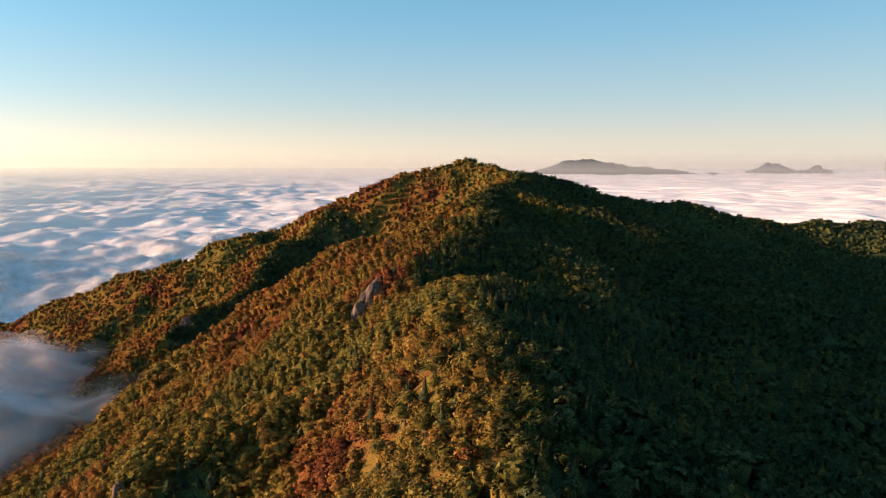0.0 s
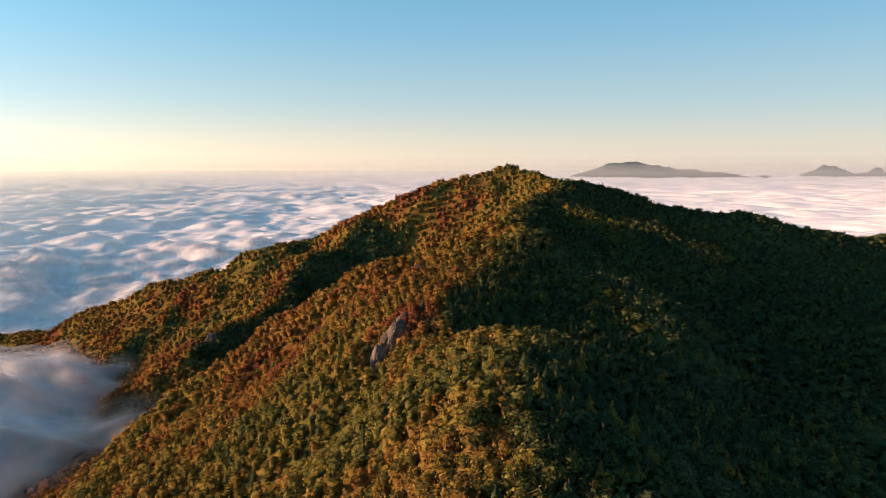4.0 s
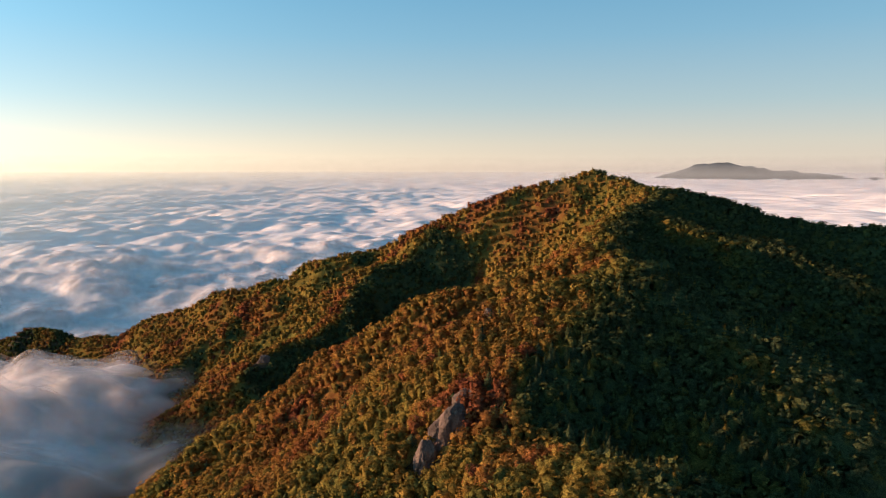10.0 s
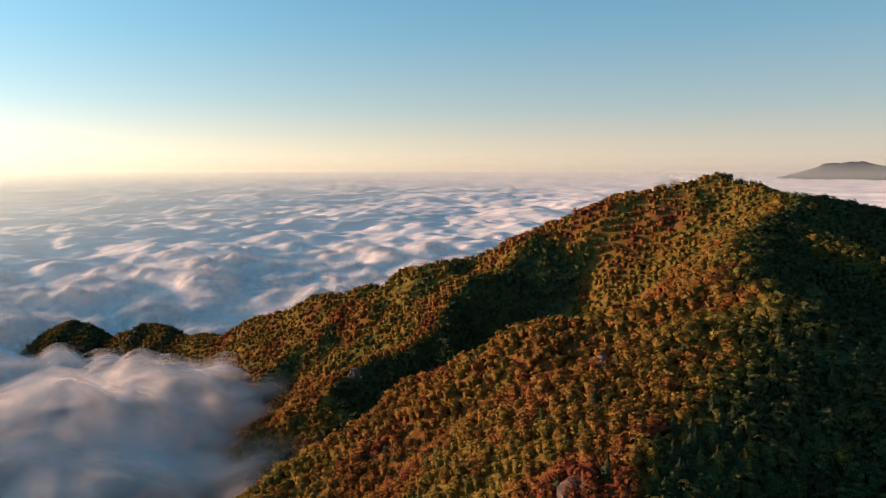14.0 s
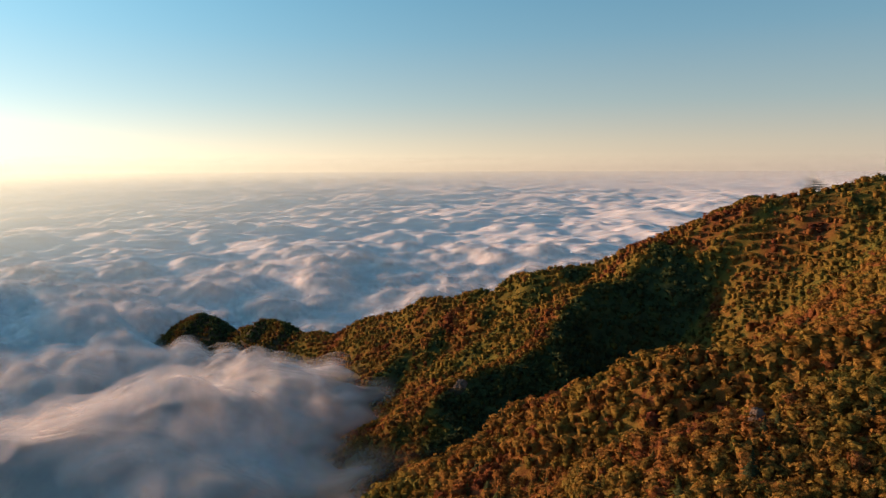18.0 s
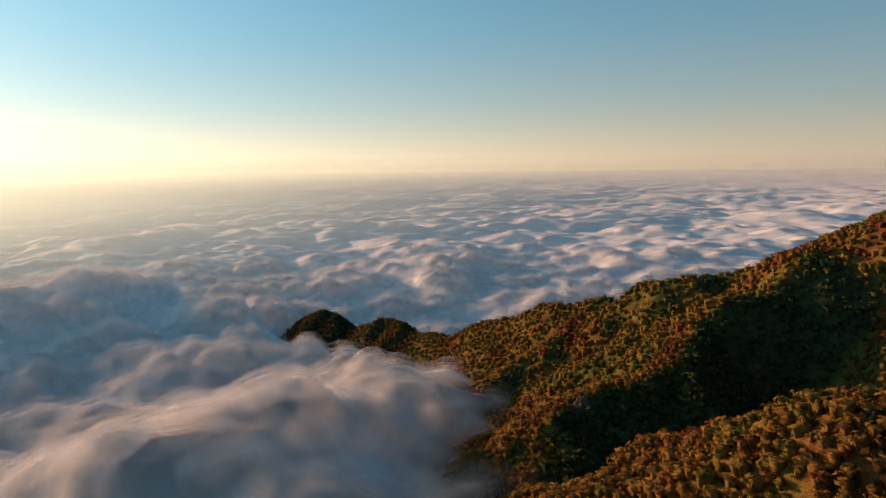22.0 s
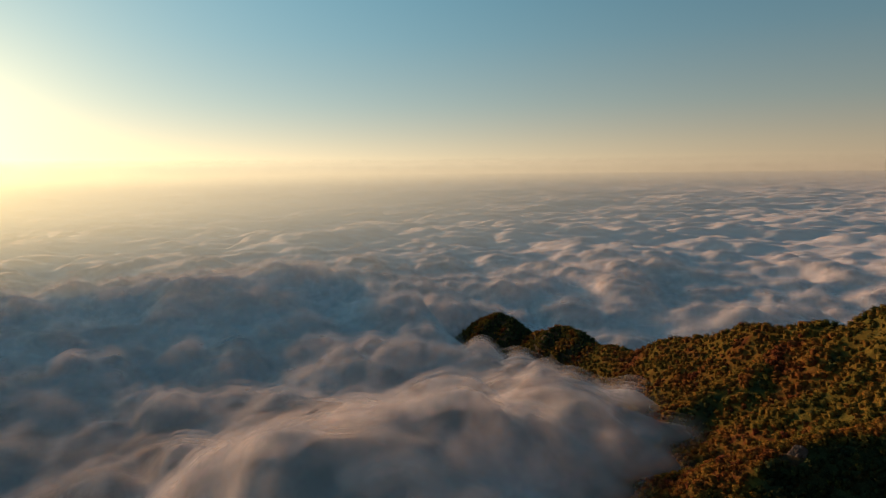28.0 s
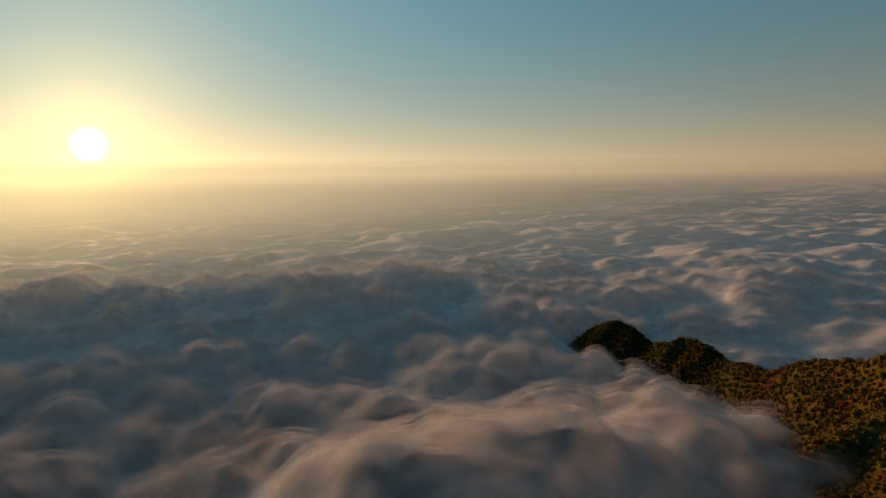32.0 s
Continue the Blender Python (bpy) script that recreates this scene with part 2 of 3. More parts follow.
# ---- the mountain ----
# Each ridge: crest points (x, y, z), the fall to each side, the rounding of its crest.
RIDGES = (
    (((10, -420, 240), (0, -160, 276), (8, 0, 285), (8, 75, 287), (5, 140, 287), (4, 191, 284), (-12, 232, 274), (-15, 258, 276), (-4, 285, 284), (17, 318, 293), (18, 370, 294), (15, 419, 289), (18, 471, 294), (42, 570, 298), (65, 668, 307), (52, 712, 319), (22, 743, 323), (0, 900, 303), (-50, 1080, 284), (-101, 1226, 286)), 0.94, 0.48, 8),
    (((22, 743, 323), (-40, 738, 311), (-93, 735, 293), (-118, 733, 276), (-182, 725, 247), (-238, 717, 237), (-271, 735, 226), (-292, 745, 209), (-318, 754, 207), (-400, 767, 180), (-548, 800, 120), (-630, 822, 106), (-706, 837, 114), (-780, 842, 82), (-852, 848, 103), (-885, 852, 95), (-960, 860, 40)), 1.07, 0.70, 7),
    (((-320, 746, 203), (-325, 685, 177), (-370, 640, 140), (-430, 560, 60)), 0.85, 0.93, 6),
    (((-119, 733, 275), (-169, 656, 244), (-176, 583, 212), (-214, 526, 193), (-262, 480, 155), (-330, 420, 90)), 0.85, 0.66, 6),
    (((18, 370, 294), (-10, 362, 288), (-34, 362, 280), (-53, 377, 272), (-80, 374, 256), (-128, 375, 216), (-200, 355, 152), (-300, 325, 70)), 0.75, 0.67, 5),
    (((16, 296, 286), (-2, 310, 290), (-25, 300, 282), (-62, 286, 255), (-104, 272, 220), (-180, 245, 154), (-280, 215, 70)), 0.62, 0.72, 5),
    (((-14, 258, 277), (-22, 249, 271), (-33, 240, 264), (-70, 222, 229), (-130, 200, 180), (-220, 175, 110)), 0.80, 0.80, 5),
    (((4, 153, 284), (-20, 147, 273), (-48, 138, 262), (-95, 128, 230), (-180, 105, 170), (-280, 80, 90)), 0.72, 0.72, 8),
    (((66, 668, 309), (100, 686, 310), (133, 697, 304), (158, 700, 292), (185, 702, 281), (225, 697, 278), (262, 690, 281), (310, 680, 269), (360, 670, 256), (390, 670, 261), (420, 668, 261), (520, 690, 258), (800, 760, 270)), 0.45, 0.60, 8),
    (((17, 318, 292), (42, 290, 277), (84, 247, 254), (130, 215, 225)), 0.43, 0.42, 12),
    (((42, 570, 298), (112, 504, 283), (160, 420, 255), (200, 344, 243), (250, 260, 215)), 0.45, 0.45, 14),
    (((-101, 1226, 288), (-163, 1226, 253), (-303, 1226, 173), (-440, 1242, 90)), 0.60, 0.70, 8),
    (((520, 690, 258), (480, 480, 250), (460, 250, 240), (480, -100, 230)), 0.40, 0.50, 14),
)


# Each gully: its course, its depth and its half width.
GULLIES = (
    (((-18, 332), (-60, 330), (-115, 322), (-200, 300), (-300, 260)), 9, 12),
    (((-30, 470), (-90, 452), (-140, 420), (-200, 395), (-300, 360)), 13, 20),
    (((-150, 690), (-200, 665), (-262, 600), (-330, 520)), 13, 16),
    (((-12, 215), (-50, 196), (-110, 172), (-200, 150)), 8, 14),
    (((-262, 700), (-300, 650), (-340, 590)), 10, 12),
    (((-60, 700), (-85, 640), (-105, 560), (-140, 500)), 6, 14),
    (((60, 430), (120, 370), (170, 300)), 14, 22),
)


def height(x, y, rough=True):
    """The ground's height."""
    x, y = np.asarray(x, float), np.asarray(y, float)
    wx = x + 9 * perlin(x / 60, y / 60, 5) + 4 * perlin(x / 22, y / 22, 6)
    wy = y + 9 * perlin(x / 60, y / 60, 7) + 4 * perlin(x / 22, y / 22, 8)
    total = np.zeros_like(x)
    for points, left, right, soft in RIDGES:
        best = np.full_like(x, -400.0)
        for (ax, ay, az), (bx, by, bz) in zip(points, points[1:]):
            ux, uy = bx - ax, by - ay
            ll = ux * ux + uy * uy
            t = ((wx - ax) * ux + (wy - ay) * uy) / ll
            tc = np.clip(t, 0, 1)
            d = np.hypot(wx - ax - tc * ux, wy - ay - tc * uy)
            side = (ux * (wy - ay) - uy * (wx - ax)) / (np.sqrt(ll) * (d + 1e-6))
            k = right + (left - right) * (0.5 + 0.5 * np.clip(side, -1, 1))
            best = np.maximum(best, az + tc * (bz - az) - k * (np.sqrt(d * d + soft * soft) - soft))
        if points[-1][0] > 100:          # the eastern ridges end at the main crest
            best = best - 0.8 * np.maximum(0, np.interp(y, (0, 190, 240, 318, 470, 570, 668, 742), (8, 4, -14, 17, 18, 42, 66, 22)) - wx)
        total = total + np.exp(np.clip(best, -400, 400) / 4.5 - 50)
    z = 4.5 * (np.log(total + 1e-60) + 50)
    for course, deep, wide in GULLIES:
        d = np.full_like(x, 1e6)
        for (ax, ay), (bx, by) in zip(course, course[1:]):
            t = np.clip(((wx - ax) * (bx - ax) + (wy - ay) * (by - ay)) / ((bx - ax) ** 2 + (by - ay) ** 2), 0, 1)
            d = np.minimum(d, np.hypot(wx - ax - t * (bx - ax), wy - ay - t * (by - ay)))
        z = z - deep * np.exp(-((d / wide) ** 2))
    if rough:
        steep = smooth(0, 40, 300 - z)
        z = z + (1.5 + 3.5 * steep) * fbm(x / 45, y / 45, 11, 4) + 0.5 * perlin(x / 5, y / 5, 12)
    return np.maximum(z, -60)


CELL = 8.0
xs, ys = np.arange(-1504, 905, CELL), np.arange(-432, 1665, CELL)
gx, gy = np.meshgrid(xs, ys, indexing="ij")
RELIEF = height(gx, gy)


def ground_at(x, y):
    """The height of the ground's mesh."""
    u, v = np.clip((x - xs[0]) / CELL, 0, len(xs) - 1.001), np.clip((y - ys[0]) / CELL, 0, len(ys) - 1.001)
    i, j = u.astype(int), v.astype(int)
    u, v = u - i, v - j
    return (RELIEF[i, j] * (1 - u) + RELIEF[i + 1, j] * u) * (1 - v) + (RELIEF[i, j + 1] * (1 - u) + RELIEF[i + 1, j + 1] * u) * v


ground = new("ground", mesh_of("ground", np.stack([gx, gy, RELIEF], -1).reshape(-1, 3), grid_faces(len(xs), len(ys)), SOIL, True))
tagged(ground, "brown leaf-littered mountain slopes under the autumn woods", "ground", kind="structure")


# ---- the sea of clouds ----
HUB = np.array((-15.0, 130.0, 330.0))      # the middle of the flight
NEAR, RISE, HAZE = 800.0, 0.0755, 70000.0   # past NEAR the distance is drawn in, and the deck rises towards the horizon, where haze covers it


def drawn_in(true):
    """Far distances drawn in towards the hub."""
    k = RISE / HUB[2]
    return np.where(true < NEAR, true, (1 + k * NEAR) / (1 / true + k))


def deck(x, y):
    """The top of the clouds: banks, heaps and curls; and the height of their underlying swell."""
    wx = x + 40 * perlin(x / 420, y / 420, 41) + 12 * perlin(x / 110, y / 110, 42)
    wy = y + 40 * perlin(x / 420, y / 420, 43) + 12 * perlin(x / 110, y / 110, 44)
    south = np.interp(x, (-1000, -852, -706, -548, -399, -239, -93), (850, 848, 837, 800, 768, 716, 730)) - y + 14 * perlin(x / 90, y / 90, 45)
    bank = 74 * smooth(-1600, -1050, x + 70 * perlin(y / 300, x / 300, 46)) * smooth(-8, 70, south) * smooth(700, -100, x)
    against = 98 * smooth(-640, -380, x) * smooth(10, 120, south) * smooth(150, 330, y) * (1 - 0.12 * smooth(480, 620, y))
    pile = 70 * np.exp(-(((x + 1420 + 90 * perlin(y / 260, x / 260, 47)) / 190) ** 2)) * smooth(-450, -50, y) * smooth(860, 420, y)
    big = 20 * fbm(wx / 1000, wy / 640, 51, 2)
    mood = 0.75 + 0.5 * perlin(wx / 500, wy / 500, 56)
    gd = np.hypot(x - HUB[0], y - HUB[1])
    near = smooth(1500, 900, gd)
    swell = -34 + 42 * smooth(1050, 1600, gd) + bank + against + pile + big + 34 * mood * puffs(wx / 430, wy / 300, 52)
    tuft = 0.5 + 0.9 * smooth(-0.3, 0.5, perlin(x / 130, y / 130, 58))
    heaps = 30 * (0.6 + 0.4 * mood) * puffs(wx / 165, wy / 125, 57) + ((19 + 2 * near) * puffs(wx / 72, wy / 56, 53) + (10 - 5 * near) * puffs(wx / 32, wy / 27, 54)) * tuft
    heaps = heaps * (0.25 + 0.75 * smooth(-35, 80, swell - ground_at(x, y)))          # flat where the fog thins out on the slopes
    return swell + heaps * (1 - 0.5 * smooth(1100, 2800, gd)) * (1 - 0.45 * smooth(0, 260, x) * smooth(900, 1400, gd)), swell


def far_off(x, y, z):
    """Places drawn in towards the hub by their distance."""
    true = np.stack(np.broadcast_arrays(x, y, z), -1)
    d = np.hypot(true[..., 0] - HUB[0], true[..., 1] - HUB[1])
    return HUB + (true - HUB) * (drawn_in(d) / d)[..., None]


def cloud_sheet(name, az, dist, lift, veil, label):
    """One sheet of the cloud top, lifted by so many metres; a veil is thin and torn. All thin out on their tops and where they meet the slopes."""
    ga, gd = np.meshgrid(az, dist, indexing="ij")
    x, y = HUB[0] + np.sin(ga) * gd, HUB[1] + np.cos(ga) * gd
    z, swell = deck(x, y)
    thin = 0.45 * smooth(16, 50, z - swell) if lift == 0 else 0
    if lift < 0:
        z = swell + lift
    elif veil:
        z = z + lift * (1 + 0.4 * perlin(x / 80, y / 80, 61 + int(lift)) + 0.2 * perlin(x / 30, y / 30, 71 + int(lift)))
    thick = smooth(0, 65, swell + 24 - ground_at(x, y)) * smooth(0, 26, z - ground_at(x, y)) * (1 - thin)
    valley = smooth(1150, 850, gd)          # near fog is thinned so the dark ground imitates the shade on it
    if lift < 0:
        thick = thick * (1 - smooth(1150, 850, gd))
    elif not veil:
        thick = thick * (1 - valley * np.clip(0.38 + 0.22 * fbm(x / 160, y / 160, 66, 3), 0.15, 0.6))
    if veil:
        thick = thick * veil * smooth(dist[-1], dist[-1] * 0.6, gd)
    me = mesh_of(name, far_off(x, y, z).reshape(-1, 3), grid_faces(len(az), len(dist), not veil), WISPS if veil else CLOUD, True, {"thickness": thick.ravel(), "loose": (0.01 + 0.14 * smooth(1150, 1700, gd)).ravel(), "forward": (smooth(1100, 1700, gd) * (0.04 + 0.28 * smooth(-5, -55, np.degrees(ga)))).ravel()})
    return tagged(new(name, me), label, "clouds", kind="structure")


wide = np.concatenate([np.radians(np.arange(-106, 38, 0.36)), np.radians(np.arange(38, 254, 4.0))])
rings = np.concatenate([np.geomspace(120, 400, 30), np.geomspace(404, 1500, 200), np.geomspace(1508, 9000, 330), np.geomspace(9150, HAZE, 110)])
cloud_sheet("sea_of_clouds", wide, rings, 0.0, 0, "billowing white and grey sea of clouds reaching the horizon")
cloud_sheet("cloud_floor", wide[::2], rings[::3], -6.0, 0, "dense grey body of the clouds below their heaped tops")
west = np.radians(np.arange(-104, -10, 0.5))
for lift, veil in ((2.5, 0.4), (5.0, 0.32), (8.0, 0.25), (12.0, 0.16)):
    cloud_sheet("mist_veil", west, np.geomspace(250, 2600, 200), lift, veil, "thin torn mist drifting over the cloud tops")


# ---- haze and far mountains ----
def haze_glow_material():
    """Far haze imitated by emission: clear above, thicker towards the horizon, giving off the colour of the sky behind
    it.
    """
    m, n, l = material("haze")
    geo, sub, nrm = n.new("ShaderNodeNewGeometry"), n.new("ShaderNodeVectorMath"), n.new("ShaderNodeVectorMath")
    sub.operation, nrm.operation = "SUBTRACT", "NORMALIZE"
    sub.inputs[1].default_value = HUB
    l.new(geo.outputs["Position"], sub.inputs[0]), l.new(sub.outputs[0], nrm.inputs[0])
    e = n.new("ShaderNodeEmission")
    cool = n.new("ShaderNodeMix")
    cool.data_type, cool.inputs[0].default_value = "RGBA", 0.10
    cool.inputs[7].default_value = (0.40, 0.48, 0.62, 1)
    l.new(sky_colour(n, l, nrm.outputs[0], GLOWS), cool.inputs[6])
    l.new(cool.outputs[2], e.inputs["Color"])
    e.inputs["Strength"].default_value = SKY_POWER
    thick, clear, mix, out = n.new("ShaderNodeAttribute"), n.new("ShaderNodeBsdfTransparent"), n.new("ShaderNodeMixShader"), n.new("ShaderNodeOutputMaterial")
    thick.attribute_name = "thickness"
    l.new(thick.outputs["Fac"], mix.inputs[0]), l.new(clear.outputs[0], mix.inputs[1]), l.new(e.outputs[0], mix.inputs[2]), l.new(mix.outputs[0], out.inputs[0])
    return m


HAZE_GLOW = haze_glow_material()


def haze_glow_ring(radius, most, all_round=0.6):
    """An added curtain of glowing haze: it starts above the clouds' edge there, is thickest just below the horizon and
    towards the sun.
    """
    true = 1 / ((1 + RISE / HUB[2] * NEAR) / radius - RISE / HUB[2])
    foot = -math.degrees(math.atan(280 / true))
    ups = np.concatenate([np.linspace(foot, 0.0, 14), (0.15, 0.3, 0.5, 0.75, 1.1)])
    ga, ge = np.meshgrid(np.radians(np.arange(0, 360, 3.0)), ups, indexing="ij")
    ring = np.stack([HUB[0] + radius * np.sin(ga), HUB[1] + radius * np.cos(ga), HUB[2] + radius * np.tan(np.radians(ge))], -1)
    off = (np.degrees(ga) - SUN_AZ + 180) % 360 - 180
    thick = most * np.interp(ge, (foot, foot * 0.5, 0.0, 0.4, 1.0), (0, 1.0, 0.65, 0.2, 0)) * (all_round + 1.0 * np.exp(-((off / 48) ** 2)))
    ob = new("haze", mesh_of("haze", ring.reshape(-1, 3), grid_faces(*ga.shape, True), HAZE_GLOW, True, {"thickness": np.clip(thick, 0, 1).ravel()}))
    tagged(ob, "pale haze low over the distant clouds, as added glowing curtains", "haze", kind="structure")


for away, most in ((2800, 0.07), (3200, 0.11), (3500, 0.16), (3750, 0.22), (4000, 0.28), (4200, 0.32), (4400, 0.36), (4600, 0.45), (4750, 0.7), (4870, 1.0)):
    haze_glow_ring(away, most)
for away, most in ((1250, 0.10), (1500, 0.17), (1800, 0.22), (2150, 0.26), (2500, 0.28)):      # thin curtains added under the sun, whose golden glow brightens the clouds
    haze_glow_ring(away, most, 0.0)


def far_mountain(bearing, up, wide, tall, seed, label, skew=0.35, away=4550, mat=None):
    """A wooded peak that stands out of the clouds far off: its bearing and rise are in degrees."""
    eye = np.array((-5.0, 90.0, 328.0))
    u, v = np.meshgrid(np.linspace(-1, 1, 90), np.linspace(-1, 1, 30), indexing="ij")
    half = away * math.tan(radians(wide)) / 2
    top, low = away * math.tan(radians(up)), away * math.tan(radians(tall))
    crest = np.where(u < -skew, smooth(-1, -skew, u), 0.38 * (1 - smooth(-skew, 0.35, u)) + 0.62 * (1 - smooth(0.1, 1.0, u)) ** 0.7)
    crest = np.maximum(crest, 0) ** 1.9 + 0.13 * fbm(u * 6, u * 0, seed, 5, 0.6) * (1 - u**4)
    z = top - low + low * crest * (1 - np.abs(v) ** 1.5) + 0.06 * low * fbm(u * 6, v * 4, seed + 5) - 60 * smooth(0.7, 1.0, np.maximum(np.abs(u), np.abs(v)))
    a = radians(bearing)
    along, into = np.array((math.cos(a), -math.sin(a), 0)), np.array((math.sin(a), math.cos(a), 0))
    place = eye + into * away + along * (u * half)[..., None] + into * (v * half * 0.35)[..., None] + np.stack([0 * z, 0 * z, z], -1)
    ob = new("far_mountain", mesh_of("far_mountain", place.reshape(-1, 3), grid_faces(*u.shape), mat or HAZE_BLUE_WOOD, True))
    tagged(ob, label, "mountain", group="peaks above the clouds")


far_mountain(15.6, 0.52, 20.0, 1.2, 3, "long haze-blue wooded mountain standing out of the clouds")
far_mountain(27.7, 0.26, 6.2, 0.75, 8, "small haze-blue peak standing out of the clouds", 0.1)
far_mountain(30.6, 0.10, 2.6, 0.5, 9, "low haze-blue knoll beside a small peak above the clouds", 0.1)
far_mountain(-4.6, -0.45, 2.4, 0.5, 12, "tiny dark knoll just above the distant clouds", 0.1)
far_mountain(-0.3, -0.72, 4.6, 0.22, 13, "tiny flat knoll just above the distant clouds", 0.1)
far_mountain(-73.0, -1.8, 7.0, 0.7, 15, "hazy wooded hilltop showing through the golden clouds", 0.1, 3450, HAZE_LIT_WOOD)


# ---- woods ----
rng = np.random.default_rng(7)


def unit(a):
    return a / (np.linalg.norm(a, axis=-1, keepdims=True) + 1e-9)


def leaf_quads(centres, out, size, rng):
    """A bent four-cornered spray of leaves at each centre, facing about outward: corners, way outward, shade, solidity."""
    nrm = unit(out + rng.normal(0, 0.35, out.shape))
    side = unit(np.cross(nrm, rng.normal(0, 1, out.shape)))
    other = np.cross(nrm, side)
    s = (size * rng.uniform(0.7, 1.3, len(centres)))[:, None]
    q = np.stack([side * s, other * s * rng.uniform(0.5, 0.9, s.shape) + nrm * s * 0.25, -side * s * rng.uniform(0.6, 1.0, s.shape), -other * s * rng.uniform(0.5, 0.9, s.shape) + nrm * s * 0.25], 1)
    shade = np.repeat(rng.uniform(0.7, 1.4, (len(centres), 1, 1)), 4, 1)
    lit = unit(out + rng.normal(0, 0.4, out.shape) + np.array((0, 0, 0.15)))
    return np.concatenate([centres[:, None, :] + q, np.repeat(lit[:, None, :], 4, 1), shade, 0 * shade], -1)


def dome_quads(cuts):
    """The upper part of a cube-sphere: directions as (n, 4, 3)."""
    e = np.linspace(-1, 1, cuts + 1)
    quads = []
    for axis, sign in ((2, 1), (0, 1), (0, -1), (1, 1), (1, -1)):
        for i in range(cuts):
            for j in range(cuts):
                q = np.array([(e[i], e[j]), (e[i + 1], e[j]), (e[i + 1], e[j + 1]), (e[i], e[j + 1])])
                c = np.insert(q, axis, sign, 1) if axis == 2 else np.stack([np.full(4, sign), q[:, 0], q[:, 1]], 1)[:, (0, 1, 2) if axis == 0 else (1, 0, 2)]
                if cuts == 1 or c[:, 2].mean() > -0.6 / cuts - 0.01:
                    quads.append(c)
    return unit(np.array(quads, float))


def broad_crown(count, seed, lobes=5, cuts=2, inner=0.95, inner_shade=0.85):
    """A lumpy crown of leaf sprays round a closed inner mass of leaves, darkened as painted shade, one metre in radius,
    standing on z = 0.
    """
    rng = np.random.default_rng(seed)
    mid = np.array((0, 0, 1.15))
    heads = unit(rng.normal(0, 1, (lobes, 3)) + np.array((0, 0, 0.55))) * rng.uniform(0.35, 0.6, (lobes, 1))
    heads[0] = (0, 0, 0.45)
    size = rng.uniform(0.42, 0.58, lobes)
    pick = rng.integers(0, lobes, count)
    out = unit(rng.normal(0, 1, (count, 3)) + np.array((0, 0, 0.5)))
    at = heads[pick] + out * size[pick][:, None] + mid
    sprays = leaf_quads(at, unit(0.7 * out + 0.5 * unit(at - mid)), min(0.42, 1.75 / math.sqrt(count)), rng)
    way = dome_quads(cuts)
    reach = np.zeros(way.shape[:2])
    for h, r in zip(heads, size):                       # how far each direction goes until it leaves the lobes
        b = way @ h
        reach = np.maximum(reach, b + np.sqrt(np.maximum(b * b - h @ h + r * r, 0.0)) * ((b * b - h @ h + r * r) > 0))
    spot = way * np.maximum(reach, 0.55)[..., None] * inner + mid
    low = way[..., 2] < -0.3
    spot[..., 2] = np.where(low, 0.1, spot[..., 2])
    spot[..., :2] *= np.where(low, 0.8, 1.0)[..., None]
    hull = np.concatenate([spot, way, np.full((*reach.shape, 1), inner_shade), np.ones((*reach.shape, 1))], -1)
    return np.concatenate([hull, sprays])


def needle_crown(layers, around, seed):
    """A pointed crown in drooping layers, one metre in radius and 4 m high."""
    rng = np.random.default_rng(seed)
    quads = []
    for k in range(layers):
        f = k / layers
        z, r = 0.7 + 3.0 * f, 1.0 * (1 - f) ** 0.8 * rng.uniform(0.8, 1.15)
        for a in np.linspace(0, 2 * math.pi, around, endpoint=False) + rng.uniform(0, 6):
            a += rng.uniform(-0.25, 0.25)
            rr, w = r * rng.uniform(0.6, 1.25), 3.0 / around * (1 - 0.3 * f)
            d, t = np.array((math.cos(a), math.sin(a), 0)), np.array((-math.sin(a), math.cos(a), 0))
            quads.append([d * 0.04 + (0, 0, z + 0.45), d * rr * 0.55 + t * w * rr + (0, 0, z + 0.16), d * rr + (0, 0, z - 0.16 + rng.uniform(-0.1, 0.15)), d * rr * 0.55 - t * w * rr + (0, 0, z + 0.16)])
    for a in (0.3, 1.9):
        d = np.array((math.cos(a), math.sin(a), 0)) * 0.16
        quads.append([d + (0, 0, 3.3), (0, 0, 4.25), -d + (0, 0, 3.3), (0, 0, 3.1)])
    quads = np.array(quads)
    way = quads * np.array((1, 1, 0)) + np.array((0, 0, 0.25))
    shade = np.repeat(rng.uniform(0.8, 1.25, (len(quads), 1, 1)), 4, 1)
    return np.concatenate([quads, unit(way), shade, 0 * shade], -1)


